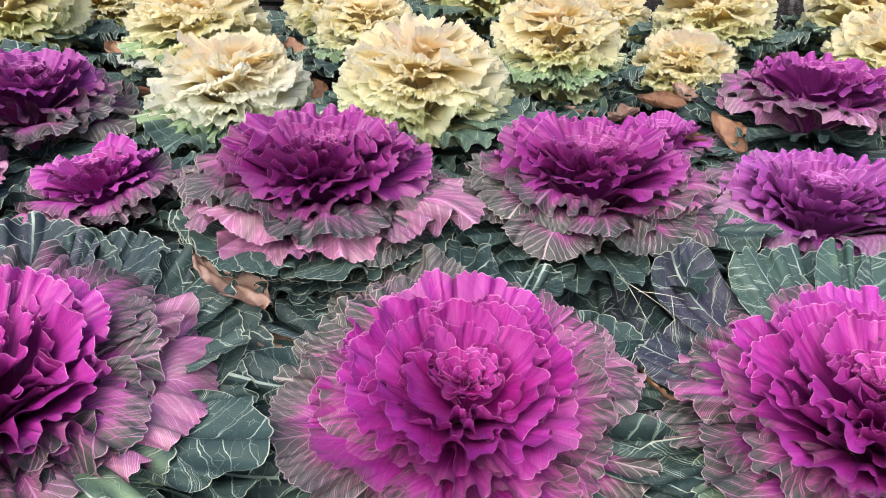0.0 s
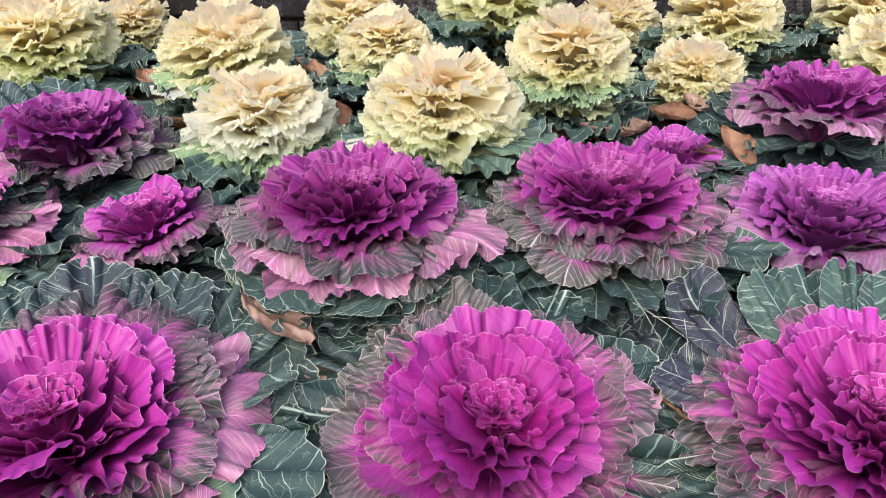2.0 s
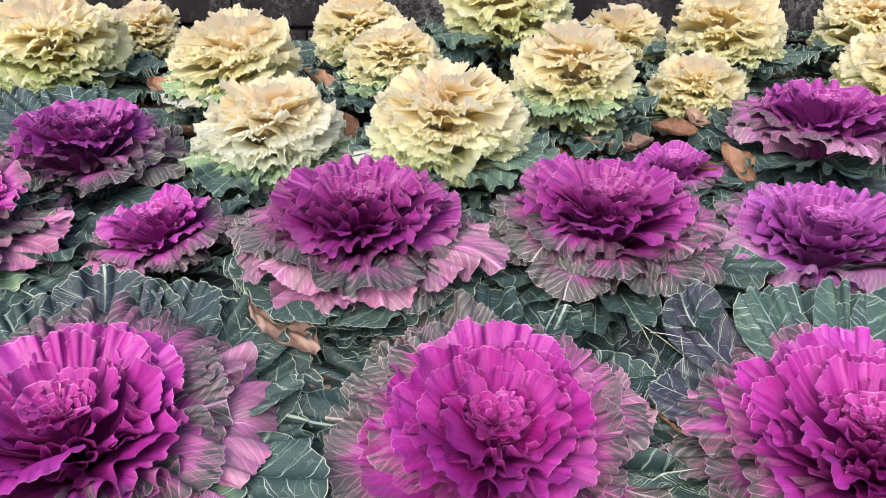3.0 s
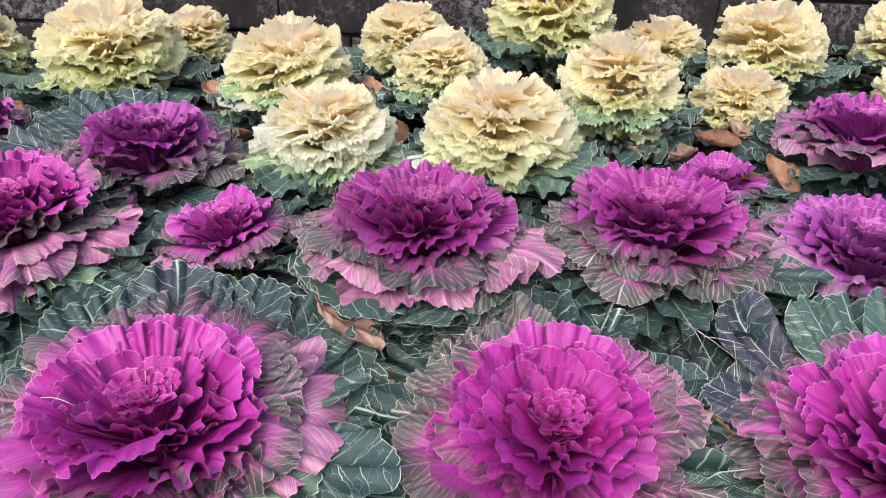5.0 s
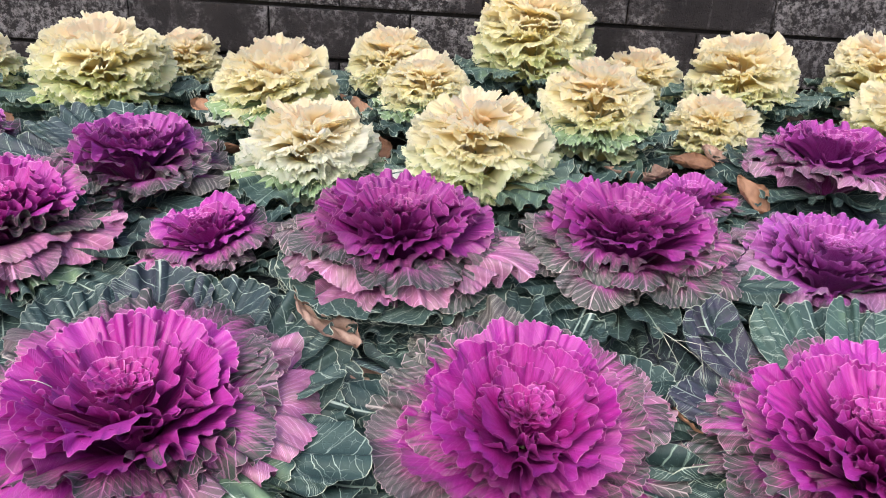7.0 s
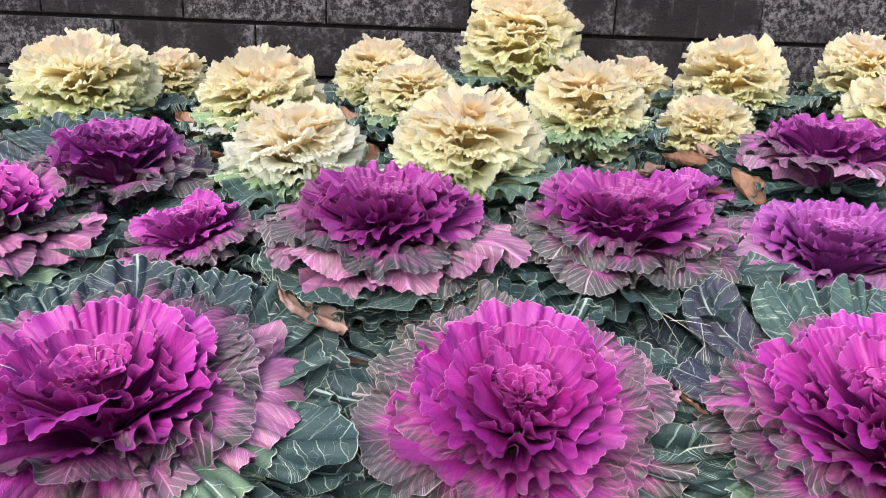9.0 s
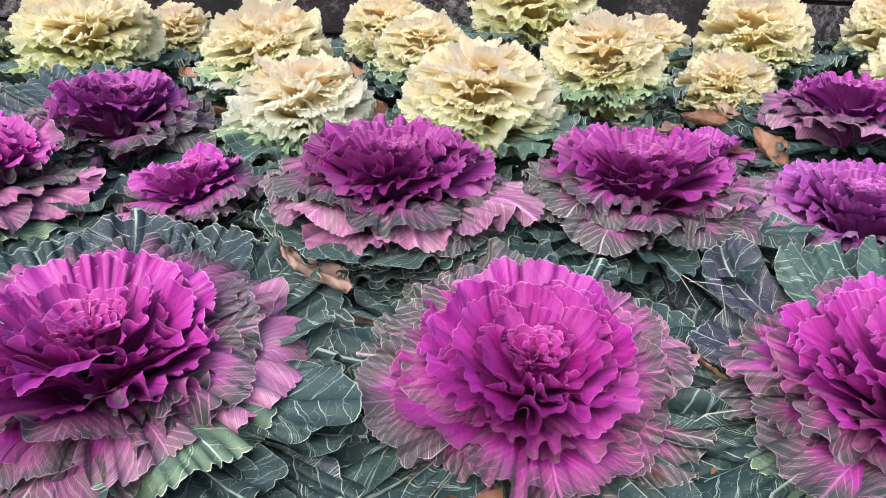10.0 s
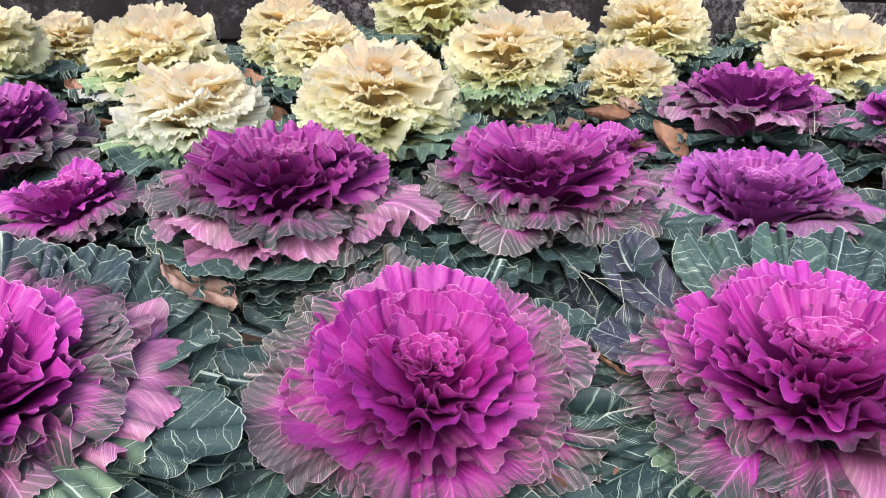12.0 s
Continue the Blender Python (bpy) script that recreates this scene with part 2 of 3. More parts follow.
def pale_dry_material():
    n = Nodes("pale_dry_leaf")
    obj = n.coord()
    col = n.ramp(n.noise(obj, 45.0, 5.0), [(0.3, (0.13, 0.075, 0.055)), (0.5, (0.27, 0.165, 0.125)), (0.72, (0.44, 0.31, 0.245))])
    nb = n.bump(n.noise(obj, 130.0, 4.0), 0.6, 0.002)
    return n.finish(col, 0.6, 0.3, 0.15, nb)


def soil_material():
    n = Nodes("soil")
    obj = n.coord()
    col = n.ramp(n.noise(obj, 45.0, 6.0, 0.65), [(0.3, (0.018, 0.013, 0.010)), (0.55, (0.045, 0.032, 0.024)), (0.8, (0.10, 0.075, 0.055))])
    big = n.noise(obj, 3.0, 3.0)
    col = n.mix(n.step(big, 0.5, 0.75), col, (0.06, 0.045, 0.033))
    n.bump(n.noise(obj, 60.0, 6.0, 0.7), 0.9, 0.01)
    return n.finish(col, 0.9, 0.2)


def block_material():
    n = Nodes("weathered_concrete")
    pos = n.node("ShaderNodeNewGeometry").outputs["Position"]
    rnd = n.node("ShaderNodeObjectInfo").outputs["Random"]
    base = n.ramp(n.noise(pos, 9.0, 6.0, 0.65), [(0.3, (0.007, 0.0055, 0.006)), (0.6, (0.016, 0.013, 0.0135)), (0.8, (0.034, 0.029, 0.029))])
    # pale lichen in broken patches, and thin streaks that ran down
    where = n.math("ADD", n.noise(pos, 5.5, 5.0, 0.62), n.math("MULTIPLY", n.math("SUBTRACT", rnd, 0.5), 0.22))
    grain = n.noise(pos, 62.0, 6.0, 0.8)
    lich = n.math("MULTIPLY", n.step(where, 0.40, 0.60), n.step(grain, 0.44, 0.60))
    px, py, pz = n.xyz(pos)
    runs = n.step(n.noise(n.vec(n.math("MULTIPLY", px, 26.0), py, n.math("MULTIPLY", pz, 2.5)), 1.0, 4.0, 0.6), 0.55, 0.75)
    lich = n.math("MAXIMUM", lich, n.math("MULTIPLY", n.math("MULTIPLY", runs, n.step(grain, 0.40, 0.62)), 0.6))
    col = n.mix(n.math("MULTIPLY", lich, 0.85), base, n.mix(n.noise(pos, 30.0, 3.0), (0.085, 0.078, 0.080), (0.24, 0.225, 0.23)))
    pits = n.step(n.voronoi(pos, 130.0, "F1"), 0.10, 0.42)
    n.bump(n.math("ADD", n.math("MULTIPLY", grain, 0.8), n.math("MULTIPLY", pits, 0.5)), 0.9, 0.006)
    return n.finish(col, 0.88, 0.25)


def plain_material(name, colour, rough, scale=60.0, spread=0.35, spec=0.3):
    n = Nodes(name)
    a = n.noise(n.coord(), scale, 4.0)
    lo, hi = (tuple(c * k for c in colour) for k in (1 - spread, 1 + spread))
    n.bump(a, 0.4, 0.002)
    return n.finish(n.ramp(a, [(0.3, lo), (0.7, hi)]), rough, spec)


PURPLE, GREEN, CREAM = purple_leaf_material(), green_leaf_material(), cream_leaf_material()
DRY, PALE_DRY, SOIL, BLOCK = dry_leaf_material(), pale_dry_material(), soil_material(), block_material()
MORTAR = plain_material("dark_joint", (0.016, 0.014, 0.014), 0.95)
STALK = plain_material("pale_stalk", (0.30, 0.36, 0.20), 0.55)
STRAW = plain_material("dry_straw", (0.42, 0.42, 0.33), 0.6)


# ---------------------------------------------------------------- mesh helpers
def smooth(mesh):
    mesh.polygons.foreach_set("use_smooth", np.ones(len(mesh.polygons), dtype=bool))
    mesh.update()


def grid_mesh(name, points, material, fan=None, margin=None, blade=None):
    """A mesh from a rows x columns array of points, built as quads."""
    rows, cols = points.shape[:2]
    mesh = bpy.data.meshes.new(name)
    i = np.arange(rows * cols).reshape(rows, cols)
    quads = np.stack([i[:-1, :-1], i[:-1, 1:], i[1:, 1:], i[1:, :-1]], axis=-1).reshape(-1, 4)
    mesh.vertices.add(rows * cols)
    mesh.vertices.foreach_set("co", points.reshape(-1).astype(np.float32))
    mesh.loops.add(quads.size)
    mesh.loops.foreach_set("vertex_index", quads.reshape(-1).astype(np.int32))
    mesh.polygons.add(len(quads))
    mesh.polygons.foreach_set("loop_start", np.arange(0, quads.size, 4, dtype=np.int32))
    mesh.update(calc_edges=True)
    if fan is not None:
        mesh.attributes.new("fan", "FLOAT_VECTOR", "POINT").data.foreach_set("vector", fan.reshape(-1).astype(np.float32))
        mesh.attributes.new("blade", "FLOAT_VECTOR", "POINT").data.foreach_set("vector", blade.reshape(-1).astype(np.float32))
        mesh.attributes.new("margin", "FLOAT", "POINT").data.foreach_set("value", margin.reshape(-1).astype(np.float32))
    mesh.materials.append(material)
    smooth(mesh)
    return mesh


def part(name, mesh, parent, label=""):
    ob = new(name, mesh)
    ob.parent = parent
    return tagged(ob, label) if label else ob


def bm_mesh(name, bm, material, shade=True):
    mesh = bpy.data.meshes.new(name)
    bm.to_mesh(mesh)
    bm.free()
    mesh.materials.append(material)
    if shade:
        smooth(mesh)
    return mesh


def sstep(x, lo, hi):
    t = np.clip((x - lo) / (hi - lo), 0, 1)
    return t * t * (3 - 2 * t)


def wavy(rng, x, terms, lo, hi):
    """A random smooth curve of x, about -1..1."""
    y = np.zeros_like(x)
    for _ in range(terms):
        y += rng.uniform(0.5, 1.0) * np.sin(rng.uniform(lo, hi) * x + rng.uniform(0, 6.283))
    return y / (0.6 * terms)


def leaf_mesh(rng, material, base, tip, e0, e1, spread, ruffle, wave=0.035, frill=0.0, frill_wave=0.011, tooth=0.0, tooth_wave=0.0055, folds=0.6,
              inset=0.5, crisp=1.7, rounding=0.16, lobes=0.05, neck=0.35, roll=0.0, cup=0.0, skew=0.0, scallop=0.0, scallop_wave=0.05, res=0.002, nv=11):
    """One leaf about azimuth 0 (towards +x): base and tip are (radius, height); e0 and e1 the blade's rise there in degrees; spread its
    half width in degrees round the stalk. Its margin has waves of height ruffle and length wave, smaller ones (frill) on them, and a
    toothed outline; folds run down the blade, roll turns the rim over, cup lifts the sides, skew one side; scallop is the depth of
    the round lobes of its outline."""
    arc = 2 * radians(spread) * max(tip[0], 0.012)
    nu = int(min(max(arc / res, 30), 120))
    u = np.linspace(-1, 1, nu + 1)[None, :]
    v = (1 - (1 - np.linspace(0, 1, nv + 1)) ** 1.5)[:, None]
    chord = math.hypot(tip[0] - base[0], tip[1] - base[1])
    p1 = math.pi * arc / wave * u + rng.uniform(0, 6.283) + 2.2 * wavy(rng, u, 3, 2, 6)
    p2 = math.pi * arc / frill_wave * u + rng.uniform(0, 6.283) + 2.6 * wavy(rng, u, 4, 4, 12)
    p3 = 0.5 * math.pi * arc / tooth_wave * u + rng.uniform(0, 6.283) + 1.5 * wavy(rng, u, 4, 6, 20)
    # outline: rounded, with shallow lobes, notches between the waves and small teeth
    notch = -0.6 * (1 - np.abs(np.sin(0.5 * p1 + 0.7)) ** 0.5) * np.clip(wavy(rng, u, 2, 3, 8), 0, 1)
    teeth = (np.abs(np.sin(p3)) ** 0.8 - 0.6) * np.clip(0.8 + 0.5 * wavy(rng, u, 3, 6, 16), 0.1, 1.6)
    p4 = 0.5 * math.pi * arc / scallop_wave * u + rng.uniform(0, 3.1) + 0.8 * wavy(rng, u, 3, 2, 5)
    length = 1 - rounding * np.abs(u) ** 3.5 + lobes * wavy(rng, u, 4, 2, 7)
    s = v * (length + (tooth * teeth + 1.6 * tooth * notch) / chord * v ** 6 + scallop * (np.abs(np.sin(p4)) ** 0.6 - 0.75) / chord * v ** 4)
    t0 = np.array((math.cos(radians(e0)), math.sin(radians(e0)))) * chord * 1.1
    t1 = np.array((math.cos(radians(e1)), math.sin(radians(e1)))) * chord * 1.1
    h00, h10, h01, h11 = 2 * s**3 - 3 * s**2 + 1, s**3 - 2 * s**2 + s, -2 * s**3 + 3 * s**2, s**3 - s**2
    d00, d10, d01, d11 = 6 * s**2 - 6 * s, 3 * s**2 - 4 * s + 1, -6 * s**2 + 6 * s, 3 * s**2 - 2 * s
    r = h00 * base[0] + h10 * t0[0] + h01 * tip[0] + h11 * t1[0]
    z = h00 * base[1] + h10 * t0[1] + h01 * tip[1] + h11 * t1[1]
    dr = d00 * base[0] + d10 * t0[0] + d01 * tip[0] + d11 * t1[0]
    dz = d00 * base[1] + d10 * t0[1] + d01 * tip[1] + d11 * t1[1]
    size = np.sqrt(dr * dr + dz * dz) + 1e-9
    nr, nz = -dz / size, dr / size
    open_up = neck + (1 - neck) * sstep(v, 0.0, 0.65)
    azim = radians(spread) * u * open_up
    margin = 1 - (1 - v) * (1 - 0.88 * np.abs(u) ** 3)
    grow = np.clip((margin - inset) / (1 - inset), 0, 1)
    amp = ruffle * grow ** crisp
    strength = np.clip(0.75 + 0.9 * wavy(rng, u, 3, 3, 9), 0.0, 1.7)
    body = folds * ruffle * wavy(rng, u + 0.25 * v, 3, 1.5, 4) * sstep(v, 0.15, 1.0)
    fine = frill * np.sin(p2) * np.clip((margin - 0.84) / 0.16, 0, 1) ** 1.3 * np.clip(0.7 + 0.7 * wavy(rng, u, 3, 3, 9), 0, 1.5)
    d = amp * np.sin(p1) * strength + fine + body + cup * np.abs(u) ** 2 * v * chord
    d = d - roll * sstep(margin, 0.72, 1.04) * np.clip(0.6 + 0.7 * wavy(rng, u, 2, 2, 5), 0, 1.5)
    # the margin meanders sideways, so that its waves are round and overhang
    side = 0.40 * np.sin(2 * p1) * np.minimum(strength, 1.1) * grow ** 2 * wave / math.pi / 2
    side = side + 0.35 * np.sin(2 * p2) * (frill_wave / math.pi / 2 if frill else 0) * grow ** 3
    azim = azim - side / np.maximum(r, 0.02)
    r2, z2 = r + nr * d, z + nz * d + skew * r * azim * v
    pts = np.stack([r2 * np.cos(azim), r2 * np.sin(azim), z2], axis=-1)
    seed = np.full_like(r, rng.uniform(0, 50))
    fan = np.stack([u * 0.5 * arc * open_up, s * chord * 1.08, seed], axis=-1)
    rim = np.minimum((1 - v) * chord * length, (1 - np.abs(u)) * 0.5 * arc * open_up)
    blade = np.stack([u + 0 * s, s + 0 * u, rim], axis=-1)
    return grid_mesh("leaf", pts, material, fan, margin + 0 * u, blade)


def ground_height(x, y):
    y = min(max(y, -0.6), 2.25)
    return 0.165 * (min(y, 1.3) - 0.6) + 0.07 * max(y - 1.3, 0.0)


def stalk_mesh(height, r0, r1, material):
    a = np.linspace(0, 2 * math.pi, 13)[None, :]
    h = np.linspace(0, 1, 5)[:, None]
    rad = r0 + (r1 - r0) * h + 0.1 * r0 * np.sin(3 * a + 5 * h)
    return grid_mesh("stalk", np.stack([rad * np.cos(a), rad * np.sin(a), -0.02 + (height + 0.02) * h + 0 * a], axis=-1), material)


def cabbage_root(x, y, top, lean, label, group):
    """An Empty on the ground whose axis leads to the heart at (x, y, top). Returns it and the heart's height along the axis."""
    axis = pose(0, 0, 0, lean[0], lean[1], 0).to_3x3() @ Vector((0, 0, 1))
    h = top - ground_height(x, y)
    for _ in range(4):
        h = (top - ground_height(x - axis.x * h, y - axis.y * h)) / axis.z
    root = new("ornamental_cabbage")
    root.empty_display_size = 0.05
    root.matrix_world = pose(x - axis.x * h, y - axis.y * h, top - axis.z * h, lean[0], lean[1], 0)
    return tagged(root, label, "ornamental cabbage", group), h


GOLDEN = 137.508


def within(a, f, windows):
    """Whether the leaf at azimuth a, ring f, lies in one of the windows (from, to, first ring, last ring)."""
    return any((a - lo) % 360 <= (hi - lo) % 360 and f0 <= f <= f1 for lo, hi, f0, f1 in windows)


def purple_cabbage(label, x, y, top, R, drop, seed, lean=(0, 0), n=40, bowl=0.11, bleach=0.5, violet=0.0, start=0.0, greens=15, green_reach=1.25,
                   green_fall=0.35, stack=0, raised=True, extra=(), flat=0.0, fade=0.0, res=0.0019, nv=11, pinks=(), greys=(), lime=(), depth=1.0):
    """A purple rosette: heart at height top, rosette radius R, its rim lower by drop; then a collar of green leaves.
    flat 0 is an open bowl with standing inner leaves, flat 1 a dome of leaves in tiers. pinks, greys and lime are
    windows of bleached, greenish and yellow-green outer leaves; depth below 1 darkens the inner purple, as shade
    painted into its colour."""
    greens = int(1.45 * greens)
    rng = np.random.default_rng(seed)
    root, z0 = cabbage_root(x, y, top, lean, label, "purple ornamental cabbages in the bed")
    part("stalk", stalk_mesh(max(z0 - drop - 0.12, 0.012), 0.010, 0.006, STALK), root, "short pale green stalk")
    k = R / 0.17
    for i in range(19):   # tiny crinkled leaves of the heart
        rt = (0.0030 + 0.00165 * i) * k
        zt = z0 - 0.006 + 0.0006 * i + rng.uniform(-0.003, 0.003)
        m = leaf_mesh(rng, PURPLE, (0.002, zt - 0.03), (rt, zt), 84, rng.uniform(55, 88), rng.uniform(45, 75), 0.0032 * k, wave=0.020, tooth=0.0016,
                      tooth_wave=0.004, res=0.0012, nv=6, rounding=0.2, neck=0.9)
        ob = part("leaf", m, root, "tiny crinkled heart leaf")
        ob.rotation_euler = (0, 0, radians(GOLDEN * i + rng.uniform(-20, 20)))
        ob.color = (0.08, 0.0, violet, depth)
    for i in range(n):
        f = (i + 0.5) / n
        wild = rng.normal(0, 1, 4).clip(-1.7, 1.7)
        rt = R * (0.17 + 0.86 * f ** (0.80 - 0.14 * flat)) * (1 + 0.045 * wild[0])
        rise = bowl * (1 - 0.6 * flat) * R * math.sin(math.pi * min((f + 0.06) / 0.70, 1.0))
        zt = z0 + rise - drop * max(0.0, (f - 0.22) / 0.78) ** (1.15 + 0.1 * flat) + 0.006 * wild[1]
        e1 = np.interp(f, (0, 0.2, 0.4, 0.6, 0.8, 1), (86, 68, 50, 30, 10, -4))
        e1 = e1 - flat * np.interp(f, (0, 0.25, 0.5, 0.75, 1), (8, 26, 36, 36, 26)) + 10 * wild[2]
        e0 = np.interp(f, (0, 0.5, 1), (78, 62, 40))
        deep = np.interp(f, (0, 0.15, 0.4, 0.7, 1.0), (0.28, 0.46, 0.52, 0.40, 0.22)) * R + 0.010
        spread = np.interp(f, (0, 0.2, 0.5, 1), (64, 52, 38, 27)) * (1 + 0.14 * wild[3])
        ruf = np.interp(f, (0, 0.15, 0.5, 1), (0.0040, 0.0068, 0.0070, 0.0062 + 0.0024 * flat)) * k * rng.uniform(0.6, 1.3)
        m = leaf_mesh(rng, PURPLE, (0.004 + 0.12 * R * f, zt - deep), (rt, zt), e0, e1, spread, ruf, wave=float(np.interp(f, (0, 0.3, 1), (0.021, 0.028, 0.036))) * k * rng.uniform(0.75, 1.4),
                      frill=float(np.interp(f, (0, 0.3, 0.8), (0.0010, 0.0021, 0.0019))) * k, frill_wave=0.0135 * k, tooth=0.0040 * k, tooth_wave=0.0068 * k, res=res, nv=nv,
                      rounding=0.2, lobes=0.05, folds=1.1, inset=float(np.interp(f, (0.1, 0.6), (0.45, 0.40))), crisp=2.5, neck=float(np.interp(f, (0, 0.5, 1), (0.85, 0.7, 0.45))),
                      roll=float(np.interp(f, (0, 0.3, 0.6, 1), (0, 0.003, 0.009, 0.008))) * (0.6 + 0.8 * flat), skew=rng.uniform(-0.18, 0.18) * (1 - 0.5 * f), scallop=float(np.interp(f, (0.25, 0.6), (0.0, 0.0065))) * k, scallop_wave=0.052 * k)
        ob = part("leaf", m, root)
        a = start + GOLDEN * i + rng.uniform(-14, 14)
        ob.rotation_euler = (0, 0, radians(a))
        ring = np.interp(f, (0, 0.15, 0.35, 0.5, 0.62, 0.74, 0.88, 1), (0.10, 0.2, 0.32, 0.40, 0.50, 0.60, 0.74, 0.82)) + fade * sstep(f, 0.15, 0.5) + (rng.uniform(-0.10, 0.10) if f > 0.5 else 0)
        pale = bleach * rng.uniform(0.1, 0.5) * sstep(f, 0.6, 0.85)
        if within(a, f, pinks):
            pale, ring = rng.uniform(0.4, 0.95), min(ring, 0.70)
        elif within(a, f, greys):
            pale, ring = 0.0, max(ring + 0.05, 0.66)
        if within(a, f, lime):
            ob.data.materials[0] = GREEN
            ob.color = (0.85, 0.0, 1.0, 1)
        else:
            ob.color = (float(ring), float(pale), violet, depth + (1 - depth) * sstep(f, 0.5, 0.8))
    for i in range(stack):   # tightly stacked old green leaves below the rosette
        f = i / max(stack - 1, 1)
        rt = R * rng.uniform(0.99, 1.07) * (1 - 0.10 * f)
        zt = z0 - drop - 0.004 - 0.088 * f + rng.uniform(-0.004, 0.004)
        m = leaf_mesh(rng, GREEN, (0.02, zt - 0.02), (rt, zt), 20, rng.uniform(-4, 16), 34, 0.0062, wave=0.045, frill=0.001, tooth=0.002, res=0.0024, nv=8, rounding=0.16, inset=0.6)
        ob = part("leaf", m, root, "dark green outer leaf with pale veins")
        ob.rotation_euler = (0, 0, radians(start + 40 + GOLDEN * i))
        ob.color = (0.55 if f < 0.12 else rng.uniform(0.0, 0.30), 0.12, 1.0, 1)
    for i in range(greens):   # broad collar leaves in two tiers, the upper ones rising round the rosette
        tier = i % 2 if raised else 1
        a = start + 20 + 360 * i / greens + rng.uniform(-12, 12)
        rt = R * (green_reach + 0.16 * tier) * rng.uniform(0.92, 1.08)
        if tier:
            zt, e1 = max(z0 - drop - 0.02 - green_fall * R * rng.uniform(0.3, 1.0), 0.012), rng.uniform(-20, 12)
        else:
            zt, e1 = max(z0 - drop * 0.9 - rng.uniform(0.0, 0.03), 0.03), rng.uniform(5, 35)
        m = leaf_mesh(rng, GREEN, (0.02, max(zt - 0.07, 0.0)), (rt, zt), 40, e1, rng.uniform(12, 18), 0.0075, wave=0.045, scallop=0.010, scallop_wave=0.045, tooth=0.004, tooth_wave=0.014, res=0.0026, nv=10,
                      rounding=0.30, cup=rng.uniform(-0.03, 0.10), folds=1.1, inset=0.4)
        ob = part("leaf", m, root, "dark green outer leaf with pale veins")
        ob.rotation_euler = (0, 0, radians(a))
        ob.color = (rng.uniform(0.05, 0.45), max(0.0, rng.uniform(-0.6, 0.9)) if tier else 0.1, rng.uniform(0, 0.7), 1)
    for a, reach, height, e1, spread, blue, lift in extra:   # single standing leaves
        m = leaf_mesh(rng, GREEN, (0.03, 0.02), (R * reach, height), 30, e1, spread, 0.0085, wave=0.036, scallop=0.005, scallop_wave=0.04, frill=0.0012, tooth=0.0045, tooth_wave=0.012, res=0.0022, nv=12, rounding=0.26, cup=0.05, folds=1.0,
                      inset=0.5, neck=0.25)
        ob = part("leaf", m, root, "upright dark blue-green leaf with pale veins")
        ob.rotation_euler = (0, 0, radians(a))
        ob.color = (lift, blue, 0.6, 1)
    return root


